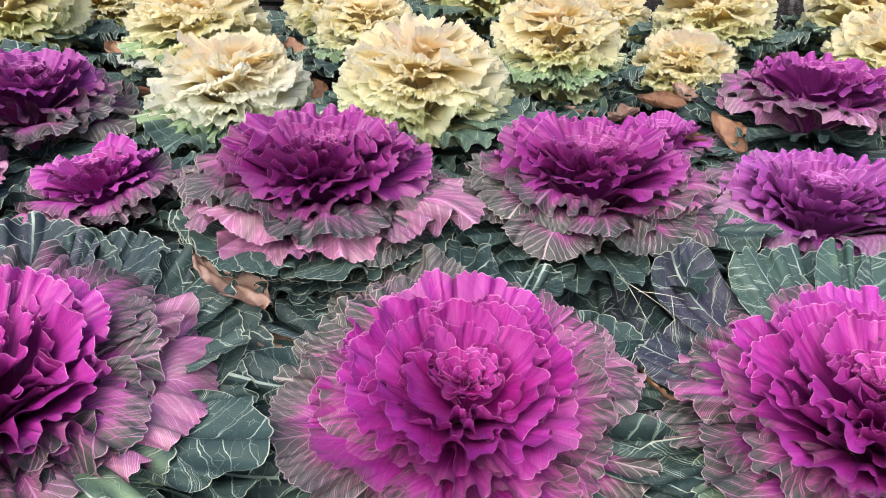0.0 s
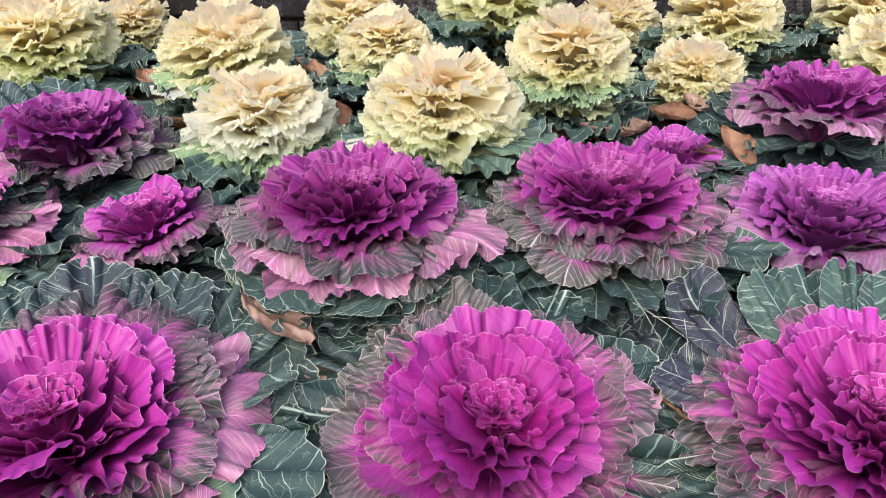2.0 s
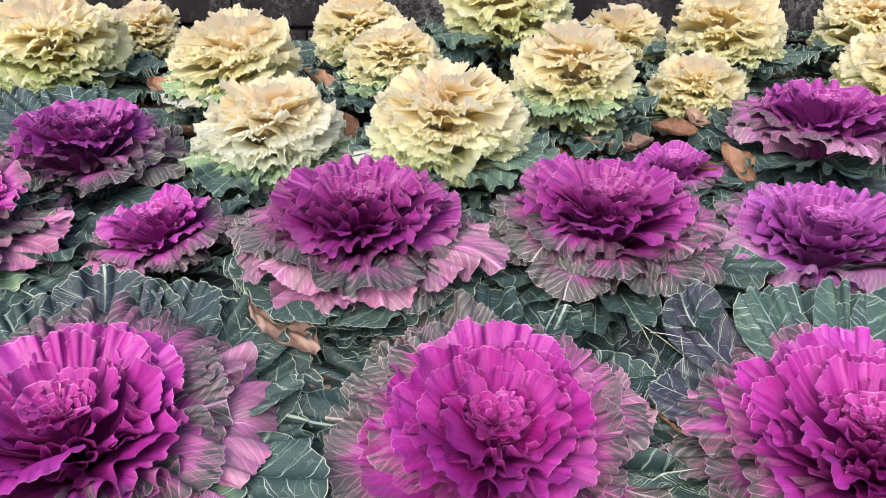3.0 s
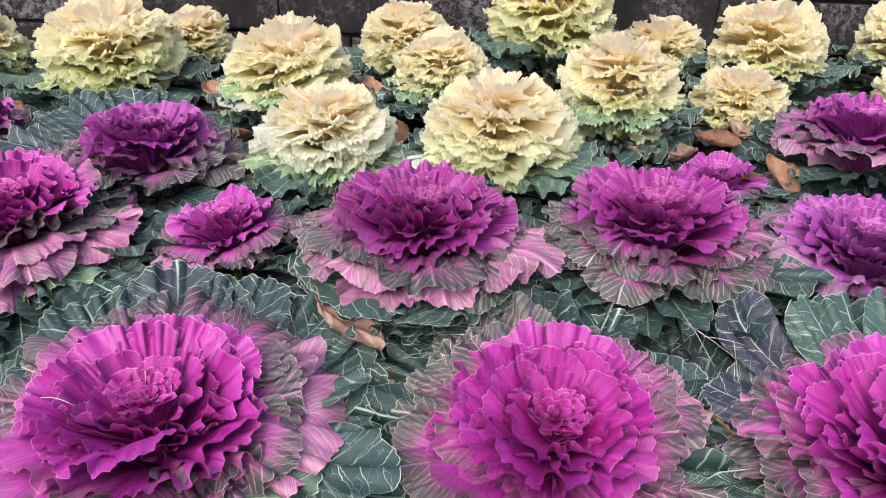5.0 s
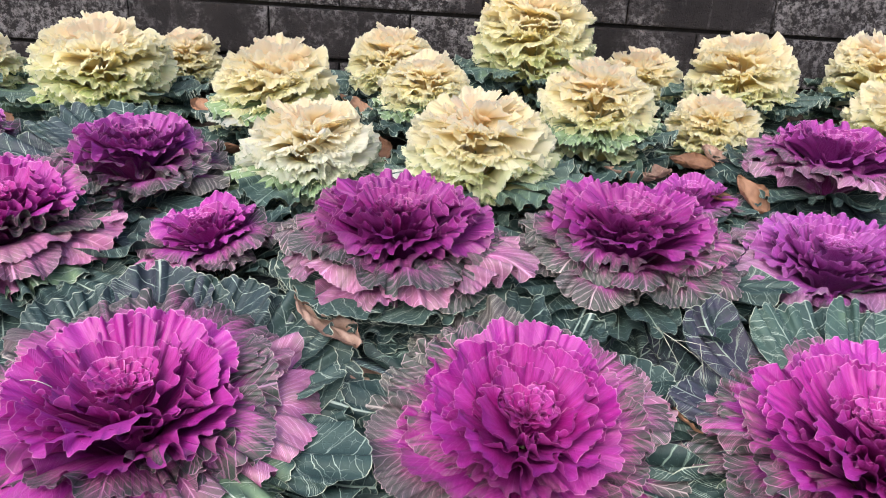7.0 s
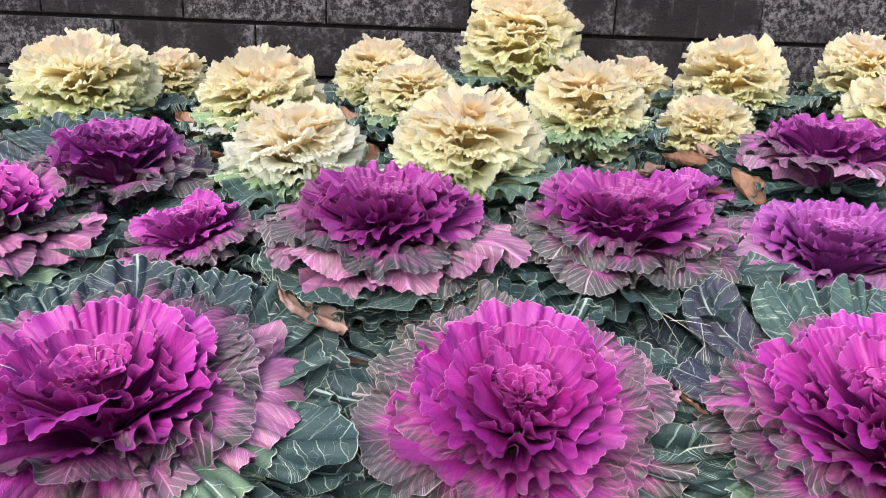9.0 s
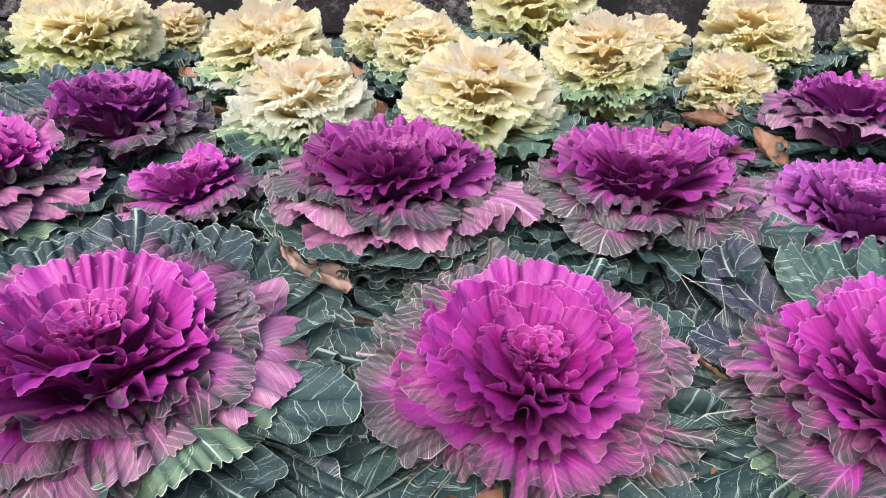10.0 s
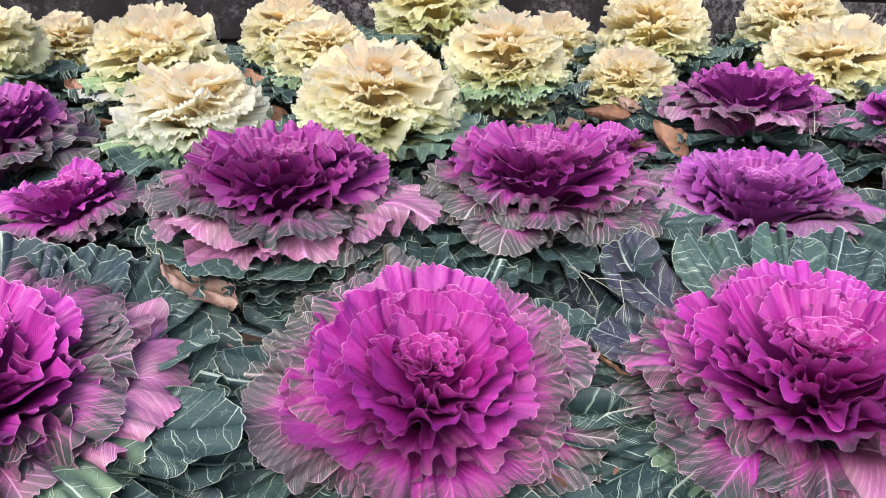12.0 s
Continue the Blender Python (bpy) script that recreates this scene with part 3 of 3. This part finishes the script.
def cream_cabbage(label, x, y, top, R, high, seed, lean=(0, 0), n=92, green=0.4, white=0.4, yellow=0.0, start=0.0, greens=20, pale=None, res=0.0023, nv=7, curl=122, skirt=0):
    """A domed cream head with frilled leaves: top height, radius R, dome height high."""
    R, high = 0.97 * R, 1.18 * high
    rng = np.random.default_rng(seed)
    root, z0 = cabbage_root(x, y, top, lean, label, "cream ornamental cabbages in the bed")
    part("stalk", stalk_mesh(max(z0 - high * 0.7, 0.03), 0.02, 0.015, STALK), root, "short pale green stalk")
    k = R / 0.13
    for i in range(n):
        f = (i + 0.3) / n
        th = radians(curl * f ** 0.68)
        rt = R * (0.07 + 0.95 * math.sin(min(th, math.pi / 2)) - 0.03 * max(0.0, th - math.pi / 2)) * rng.uniform(0.95, 1.04)
        zt = z0 - 0.72 * high * (1 - math.cos(th)) + rng.uniform(-0.013, 0.013)
        e1 = np.interp(f, (0, 0.15, 0.35, 0.6, 1), (78, 50, 14, -14, -36)) + rng.uniform(-18, 18)
        e0 = np.interp(f, (0, 1), (80, 50))
        spread = np.interp(f, (0, 0.25, 0.6, 1), (62, 44, 32, 27)) * rng.uniform(0.75, 1.25)
        ruf = np.interp(f, (0, 0.2, 1), (0.0030, 0.0080, 0.0095)) * k * rng.uniform(0.6, 1.3)
        m = leaf_mesh(rng, CREAM, (0.005 + 0.15 * R * f, zt - (0.30 - 0.05 * f) * R - 0.01), (rt, zt), e0, e1, spread, ruf, wave=0.042 * k * rng.uniform(0.75, 1.4), frill=float(np.interp(f, (0, 0.3), (0.0014, 0.0034))) * k,
                      frill_wave=0.0095 * k, tooth=0.0048 * k, tooth_wave=0.0075 * k, inset=0.4, crisp=2.2, res=res * k, nv=nv, rounding=0.22, lobes=0.06, folds=1.0, skew=rng.uniform(-0.4, 0.4))
        ob = part("leaf", m, root)
        ob.rotation_euler = (0, 0, radians(start + GOLDEN * i + rng.uniform(-14, 14)))
        g = min(1.0, 1.2 * green * sstep(f, 0.35, 1.0))
        ob.color = (float(min(f * (0.75 + yellow), 1)), float(g), float(white * sstep(f, 0.1, 0.6)), 1)
    if pale is not None:   # one broad white leaf that hangs out below the head
        zt = z0 - 0.98 * high
        m = leaf_mesh(rng, CREAM, (0.02, zt - 0.01), (R * 1.24, zt), 25, -16, 30, 0.005, wave=0.04, frill=0.002, tooth=0.004, res=res, nv=9, rounding=0.2)
        ob = part("leaf", m, root, "broad white lower leaf")
        ob.rotation_euler = (0, 0, radians(pale))
        ob.color = (0.15, 0.0, 1.6, 1)
    for i in range(skirt):   # crinkled pale green lowest leaves
        rt = R * rng.uniform(1.08, 1.28)
        zt = z0 - high * 0.86 - rng.uniform(0.0, 0.035)
        m = leaf_mesh(rng, GREEN, (0.02, zt), (rt, zt), 35, rng.uniform(-30, 0), rng.uniform(22, 30), 0.008, wave=0.03, frill=0.0045, frill_wave=0.010, tooth=0.006, tooth_wave=0.008, res=res, nv=9, rounding=0.25)
        ob = part("leaf", m, root, "crinkled pale green lowest leaf")
        ob.rotation_euler = (0, 0, radians(-90 + 250 * (i + 0.5) / skirt - 125))
        ob.color = (rng.uniform(0.95, 1.25), 0.0, 1.0, 1)
    for i in range(greens):
        a = start + 360 * i / greens + rng.uniform(-20, 20)
        rt = R * rng.uniform(1.1, 1.65)
        zt = max(z0 - high - rng.uniform(-0.02, 0.06), 0.02)
        m = leaf_mesh(rng, GREEN, (0.02, max(zt - 0.04, 0)), (rt, zt), 45, rng.uniform(-25, 35), rng.uniform(22, 32), 0.0100, wave=0.034, frill=0.0040, frill_wave=0.014, tooth=0.007, tooth_wave=0.010, res=0.003,
                      nv=8, inset=0.4, folds=1.0, rounding=0.3)
        ob = part("leaf", m, root, "dark green frilled outer leaf")
        ob.rotation_euler = (0, 0, radians(a))
        ob.color = (rng.uniform(0.25, 0.8), 0.1, rng.uniform(0, 0.6), 1)
    return root


# ---------------------------------------------------------------- the setting
def build_ground():
    xs = np.concatenate([[-200, -60, -20, -8], np.linspace(-3, 3, 121), [8, 20, 60, 200]])
    ys = np.concatenate([[-200, -60, -20, -6, -2, -1, -0.6], np.linspace(-0.4, 2.4, 113), [4, 8, 20, 60, 200]])
    pts = np.zeros((len(ys), len(xs), 3))
    for j, yy in enumerate(ys):
        for i, xx in enumerate(xs):
            near = abs(xx) < 3.01 and -0.5 < yy < 2.2
            bump = 0.012 * noise.noise((xx * 9, yy * 9, 0)) + 0.006 * noise.noise((xx * 31, yy * 31, 5)) if near else 0.0
            pts[j, i] = (xx, yy, ground_height(xx, yy) + bump)
    tagged(new("ground", grid_mesh("ground", pts, SOIL)), "dark bare soil of the sloping flower bed", "ground", kind="structure")


WALL_Y, BLOCK_W, BLOCK_H = 2.20, 0.422, 0.152
WALL_ROLL = 1.6


def block_mesh(w, h, d):
    """A concrete block face: chamfered front edges, slightly uneven face; front looks to -y, centred."""
    bm = bmesh.new()
    bmesh.ops.create_cube(bm, size=1.0, matrix=Matrix.Diagonal((w, d, h, 1)))
    front = [e for e in bm.edges if all(v.co.y < 0 for v in e.verts)]
    bmesh.ops.bevel(bm, geom=front, offset=0.006, segments=2, affect="EDGES", profile=0.6)
    return bm_mesh("block", bm, BLOCK, False)


def build_wall():
    wall = new("wall_back")
    tilt = Matrix.Rotation(radians(WALL_ROLL), 4, "Y")
    wall.matrix_world = Matrix.Translation((0, WALL_Y, 0.476 - 0.09)) @ tilt
    tagged(wall, "weathered dark concrete block wall behind the bed", "wall", kind="structure")
    bm = bmesh.new()
    bmesh.ops.create_cube(bm, size=1.0, matrix=Matrix.Translation((0, 0.11, 0.14)) @ Matrix.Diagonal((9.0, 0.2, 1.6, 1)))
    part("mortar", bm_mesh("mortar", bm, MORTAR, False), wall, "dark recessed joints of the wall")
    meshes = [block_mesh(BLOCK_W - 0.004, BLOCK_H - 0.012, 0.03 + 0.002 * k) for k in range(3)]
    rng = random.Random(4)
    for row in range(-4, 5):
        zc = (row + 0.5) * BLOCK_H
        shift = -0.232 + (0.5 * BLOCK_W if row % 2 == 0 else 0.0) + BLOCK_W / 2
        for col in range(-10, 10):
            ob = part("block", meshes[rng.randrange(3)], wall)
            ob.location = (shift + col * BLOCK_W, rng.uniform(-0.002, 0.002), zc)


# ---------------------------------------------------------------- the planting
PURPLE_ROWS = [
    # label, x, y, heart height, R, drop, options
    ("bright magenta ornamental cabbage with mauve-green outer leaves", 0.032, 0.600, 0.098, 0.188, 0.055,
     dict(seed=11, n=44, flat=0.2, fade=0.11, lean=(20, 2), bleach=0.25, greens=20, start=20, res=0.0015, nv=13, pinks=((-8, 24, 0.8, 1), (-60, -38, 0.8, 1)))),
    ("wide open magenta ornamental cabbage with broad green collar leaves", -0.420, 0.572, 0.126, 0.220, 0.060,
     dict(seed=12, n=52, flat=0.85, lean=(9, 0), bleach=0.6, greens=32, green_reach=1.20, start=75, res=0.0016, nv=13, fade=0.10,
          pinks=((-75, 62, 0.75, 0.94),), greys=((-80, 90, 0.46, 0.75),), lime=((-60, 25, 0.95, 1),),
          extra=((74, 1.16, 0.106, 34, 22, 0.3, 0.2), (102, 1.22, 0.108, 36, 22, 0.8, 0.2), (130, 1.16, 0.098, 34, 22, 0.2, 0.3), (48, 1.16, 0.092, 26, 21, 0.1, 0.3), (28, 1.14, 0.080, 18, 18, 0.1, 0.45), (88, 1.12, 0.096, 50, 17, 0.2, 0.4), (60, 1.10, 0.085, 45, 16, 0.5, 0.3)))),
    ("magenta ornamental cabbage with grey-green veined outer leaves", 0.425, 0.585, 0.112, 0.214, 0.070,
     dict(seed=33, n=54, flat=0.5, fade=0.06, lean=(8, -4), bleach=0.5, greens=21, start=140, res=0.0016, nv=13, greys=((110, 270, 0.58, 1),), pinks=((230, 300, 0.88, 1), (95, 130, 0.75, 0.9)), lime=((215, 245, 0.93, 1),),
          extra=((126, 1.24, 0.128, 70, 14, 1.2, 0.0), (104, 1.10, 0.105, 20, 15, 0.0, 0.6), (90, 1.16, 0.092, 14, 16, 0.1, 0.4), (74, 1.12, 0.100, 18, 15, 0.0, 0.6), (58, 1.18, 0.092, 14, 16, 0.2, 0.4), (150, 1.10, 0.07, 12, 18, 0.9, 0.1), (166, 1.10, 0.05, 8, 16, 0.9, 0.1)))),
    ("deep purple ornamental cabbage on a thick stack of green leaves", -0.142, 0.905, 0.232, 0.184, 0.085,
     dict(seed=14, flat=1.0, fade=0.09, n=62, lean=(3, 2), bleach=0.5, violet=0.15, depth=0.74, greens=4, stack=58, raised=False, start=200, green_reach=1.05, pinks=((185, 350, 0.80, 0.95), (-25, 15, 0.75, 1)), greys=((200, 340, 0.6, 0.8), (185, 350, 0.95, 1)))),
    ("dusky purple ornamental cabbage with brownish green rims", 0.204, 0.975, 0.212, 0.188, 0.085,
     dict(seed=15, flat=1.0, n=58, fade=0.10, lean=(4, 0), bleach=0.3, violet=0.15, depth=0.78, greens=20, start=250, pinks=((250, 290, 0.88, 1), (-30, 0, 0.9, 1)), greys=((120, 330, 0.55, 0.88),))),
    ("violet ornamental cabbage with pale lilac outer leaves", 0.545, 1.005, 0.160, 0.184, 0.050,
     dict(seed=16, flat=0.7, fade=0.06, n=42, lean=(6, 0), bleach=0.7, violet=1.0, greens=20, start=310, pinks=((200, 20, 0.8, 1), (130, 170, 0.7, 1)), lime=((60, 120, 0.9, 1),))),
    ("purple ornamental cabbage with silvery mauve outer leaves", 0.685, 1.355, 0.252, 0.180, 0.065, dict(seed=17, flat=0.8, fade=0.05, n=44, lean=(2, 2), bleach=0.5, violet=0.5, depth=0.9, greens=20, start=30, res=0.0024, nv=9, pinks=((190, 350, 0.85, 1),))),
    ("small low purple ornamental cabbage among dry leaves", 0.385, 1.275, 0.160, 0.110, 0.032, dict(seed=18, flat=0.8, n=30, bleach=0.2, violet=0.6, greens=17, start=90, res=0.0024, nv=8)),
    ("small magenta ornamental cabbage with ragged pinkish rims", -0.455, 0.955, 0.179, 0.118, 0.050, dict(seed=19, flat=0.9, fade=0.08, n=34, lean=(6, -8), bleach=0.6, violet=0.25, greens=20, start=150, res=0.002, nv=9, pinks=((200, 300, 0.8, 1),), greys=((-40, 60, 0.6, 1),))),
    ("dark violet ornamental cabbage with dull green-purple rims", -0.645, 1.190, 0.255, 0.166, 0.080,
     dict(seed=20, flat=0.8, fade=0.06, n=44, lean=(4, 4), bleach=0.3, violet=0.5, depth=0.85, greens=20, start=210, res=0.0024, nv=9, greys=((180, 360, 0.7, 0.9),),
          extra=((150, 1.6, 0.12, 10, 22, 0.5, 0.4), (185, 1.7, 0.10, 10, 22, 0.7, 0.4), (120, 1.5, 0.13, 30, 22, 0.2, 0.4)))),
    ("magenta ornamental cabbage with pink and pale green outer leaves", -0.812, 0.990, 0.196, 0.232, 0.075,
     dict(seed=21, flat=0.7, fade=0.30, n=60, lean=(6, 5), stack=34, bleach=0.9, greens=22, start=270, pinks=((-110, 60, 0.56, 0.94),), greys=((-20, 80, 0.40, 0.56),), lime=((-90, 30, 0.94, 1),),
          extra=((-4, 1.30, 0.10, 30, 20, 0.2, 0.2), (-32, 1.22, 0.06, 10, 22, 0.1, 0.3)))),
    ("dusky purple ornamental cabbage beside dry leaves", -1.090, 1.330, 0.235, 0.142, 0.060, dict(seed=22, flat=0.7, n=36, bleach=0.3, violet=0.5, greens=23, green_reach=1.5, start=10, res=0.003, nv=8)),
    ("faded lilac and purple ornamental cabbage with ragged leaves", 0.930, 1.230, 0.225, 0.142, 0.060, dict(seed=23, flat=0.7, n=36, bleach=0.9, violet=0.6, greens=17, start=60, res=0.003, nv=8, pinks=((90, 270, 0.6, 1),))),
    ("faded mauve ornamental cabbage with yellowish green rims", 0.880, 1.000, 0.185, 0.132, 0.060, dict(seed=24, flat=0.7, n=36, bleach=0.7, violet=0.3, greens=17, start=100, res=0.003, nv=8, greys=((90, 200, 0.5, 1),))),
]
CREAM_ROWS = [
    ("white and cream ornamental cabbage with green-flecked lower leaves", -0.352, 1.285, 0.292, 0.138, 0.120, dict(seed=41, white=1.5, green=0.5, skirt=14)),
    ("cream yellow ornamental cabbage with frilled green-flecked rim", -0.030, 1.225, 0.326, 0.140, 0.120, dict(seed=42, green=0.5, pale=-150, white=0.6)),
    ("peach and cream ornamental cabbage over crinkled pale green leaves", 0.222, 1.470, 0.363, 0.125, 0.125, dict(seed=43, green=0.45, skirt=15)),
    ("cream yellow ornamental cabbage with one broad white lower leaf", -0.490, 1.585, 0.370, 0.146, 0.135, dict(seed=44, green=0.35, pale=-125, skirt=5)),
    ("tall pale yellow ornamental cabbage near the wall", -0.245, 1.830, 0.385, 0.116, 0.125, dict(seed=45, green=0.25)),
    ("pale yellow ornamental cabbage above green frilled leaves", -0.146, 1.565, 0.354, 0.107, 0.105, dict(seed=46, green=0.3, skirt=10)),
    ("small cream yellow ornamental cabbage", 0.515, 1.608, 0.276, 0.110, 0.095, dict(seed=47, green=0.2)),
    ("domed cream ornamental cabbage with a peach heart", 0.628, 1.810, 0.395, 0.136, 0.135, dict(seed=48, green=0.35)),
    ("small peach and cream ornamental cabbage close to the wall", -0.862, 2.050, 0.331, 0.108, 0.105, dict(seed=49, green=0.25)),
    ("pale yellow ornamental cabbage close to the wall", 0.430, 2.045, 0.323, 0.122, 0.110, dict(seed=50, green=0.25)),
    ("broad cream ornamental cabbage with yellow-green lower leaves", -0.960, 1.740, 0.390, 0.172, 0.150, dict(seed=51, green=0.9, yellow=0.15)),
    ("tall yellow ornamental cabbage rising above the others", 0.112, 1.900, 0.515, 0.162, 0.200, dict(seed=52, n=120, green=0.55, yellow=0.1)),
    ("pale yellow ornamental cabbage beside dark green leaves", 0.985, 1.840, 0.400, 0.130, 0.120, dict(seed=53, green=0.25)),
    ("broad pale yellow ornamental cabbage with a white lower leaf", 0.960, 1.575, 0.335, 0.155, 0.115, dict(seed=54, green=0.3, yellow=0.05, pale=-140)),
    ("cream ornamental cabbage with yellow-green lower leaves", -1.330, 1.760, 0.365, 0.135, 0.120, dict(seed=55, green=0.7)),
]

build_ground()
build_wall()
for label, x, y, top, R, drop, options in PURPLE_ROWS:
    purple_cabbage(label, x, y, top, R, drop, **options)
for label, x, y, top, R, high, options in CREAM_ROWS:
    cream_cabbage(label, x, y, top, R, high, **options)


# ---------------------------------------------------------------- fallen leaves, straw and litter
def dry_leaf(label, x, y, z, size, turn, tip, seed, curl=1.0, wide=0.55):
    """A curled, dry fallen leaf lying at (x, y, z)."""
    rng = np.random.default_rng(seed)
    v = np.linspace(0, 1, 41)[:, None]
    u = np.linspace(-1, 1, 31)[None, :]
    ragged = 1 + 0.10 * wavy(rng, 9 * v, 3, 0.8, 3.0) * np.abs(u) + 0.06 * wavy(rng, 9 * v + 0.5 * u, 3, 3.0, 7.0) * np.abs(u) ** 3
    half = wide * size * np.sin(np.pi * (0.02 + 0.97 * v) ** 0.8) ** 0.65 * ragged
    px = half * u * np.cos(0.9 * curl * u)
    py = size * (v - 0.5) * (1 + 0.05 * u)
    crumple = 0.035 * wavy(rng, 7 * v + 4 * u, 3, 0.8, 2.0) + 0.022 * wavy(rng, 9 * v - 6 * u, 4, 1.0, 3.0) + 0.014 * wavy(rng, 14 * u + 5 * v, 4, 0.8, 2.5) * np.abs(u)
    rib = 0.02 * np.exp(-(u / 0.06) ** 2)
    pz = 0.45 * curl * size * wide * np.abs(u) ** 1.6 * np.sin(np.pi * v) + 0.44 * curl * size * (v - 0.45) ** 2 + size * (crumple - rib)
    ob = new("dry_leaf", grid_mesh("dry_leaf", np.stack([px + 0 * v, py + 0 * u, pz], axis=-1), PALE_DRY if label == TAN else DRY))
    ob.matrix_world = pose(x, y, min(z, ground_height(x, y) + 0.095), tip, rng.uniform(-15, 15), turn)
    return tagged(ob, label, "dry leaf", "fallen dry leaves on the bed")


def straw(x, y, z, length, turn, rise, bend, thick=0.0005):
    a = np.linspace(0, 2 * math.pi, 7)[None, :]
    t = np.linspace(0, 1, 12)[:, None]
    r = thick * (1 - 0.5 * t)
    cx, cz = length * t, bend * length * (t - t * t)
    ob = new("straw", grid_mesh("straw", np.stack([cx + 0 * a, r * np.cos(a), cz + r * np.sin(a)], axis=-1), STRAW))
    ob.matrix_world = pose(x, y, z, 0, -rise, turn)
    return tagged(ob, "thin pale dry straw caught among green leaves", "straw", "straws caught in the leaves")


def litter():
    """Small crumbs of broken leaf and bark over the soil."""
    rng = random.Random(9)
    bm = bmesh.new()
    for _ in range(1500):
        x, y = rng.uniform(-1.7, 1.5), rng.uniform(0.35, 2.1)
        s = rng.uniform(0.006, 0.022)
        m = Matrix.Translation((x, y, ground_height(x, y) + 0.006 + 0.4 * s)) @ Euler((rng.uniform(-0.7, 0.7), rng.uniform(-0.7, 0.7), rng.uniform(0, 6.3))).to_matrix().to_4x4()
        pts = [(-s, -0.4 * s, 0), (0, -0.5 * s, 0.2 * s), (s, -0.1 * s, 0), (0.7 * s, 0.4 * s, 0.15 * s), (0, 0.55 * s, -0.1 * s), (-0.8 * s, 0.3 * s, 0.1 * s)]
        bm.faces.new([bm.verts.new(m @ Vector(p)) for p in pts])
    tagged(new("leaf_litter", bm_mesh("leaf_litter", bm, DRY)), "broken brown leaf crumbs scattered over the soil", "leaf litter", kind="stuff")


TAN, RUST, BROWN = "pinkish tan dried leaf curled on the soil", "orange-brown curled dry leaf on the soil", "crumpled dark brown dry leaf on the soil"
for args in [
    (TAN, -0.228, 0.742, 0.116, 0.130, 52, 12, 1, 0.5, 0.25),
    (TAN, -0.150, 0.700, 0.052, 0.080, 100, 8, 2, 0.8, 0.45),
    (RUST, 0.487, 1.250, 0.155, 0.085, 35, 35, 3, 1.0, 0.50),
    (RUST, 0.445, 1.270, 0.140, 0.070, 120, 10, 4, 1.0, 0.40),
    (BROWN, 0.520, 1.285, 0.135, 0.080, 80, 0, 5, 1.0, 0.45),
    (TAN, 0.275, 1.330, 0.160, 0.100, 80, 6, 6, 1.0, 0.40),
    (BROWN, 0.200, 1.320, 0.150, 0.080, 20, 12, 7, 0.9, 0.50),
    (TAN, 0.335, 1.350, 0.160, 0.085, 140, 0, 8, 1.1, 0.45),
    (BROWN, 0.420, 1.420, 0.165, 0.090, 60, 0, 9, 1.0, 0.50),
    (TAN, 0.475, 1.470, 0.175, 0.080, 10, 10, 10, 1.0, 0.45),
    (BROWN, -0.320, 1.640, 0.215, 0.095, 70, 25, 11, 0.8, 0.50),
    (BROWN, -0.235, 1.420, 0.170, 0.080, 10, 20, 12, 0.9, 0.50),
    (BROWN, -0.560, 1.410, 0.160, 0.080, 130, 10, 13, 1.0, 0.50),
    (RUST, -1.075, 1.465, 0.185, 0.085, 60, 20, 14, 0.9, 0.50),
    (BROWN, -0.690, 1.640, 0.200, 0.080, 30, 10, 15, 1.0, 0.50),
    (BROWN, 0.240, 0.660, 0.040, 0.060, 80, 30, 16, 0.8, 0.45),
    (TAN, 0.700, 0.800, 0.075, 0.070, 20, 10, 17, 0.9, 0.40),
    (BROWN, 0.790, 1.560, 0.190, 0.080, 150, 0, 18, 1.0, 0.50),
]:
    dry_leaf(*args)
for args in [(0.205, 0.765, 0.120, 0.075, -48, -12, 0.10), (0.213, 0.768, 0.118, 0.070, -75, -20, 0.06), (0.262, 0.742, 0.110, 0.055, -92, -38, 0.05),
             (0.225, 0.745, 0.112, 0.050, -30, 5, 0.15), (0.700, 1.150, 0.190, 0.060, 70, 45, 0.05), (-0.500, 0.520, 0.150, 0.045, -20, 5, 0.35)]:
    straw(*args)
litter()
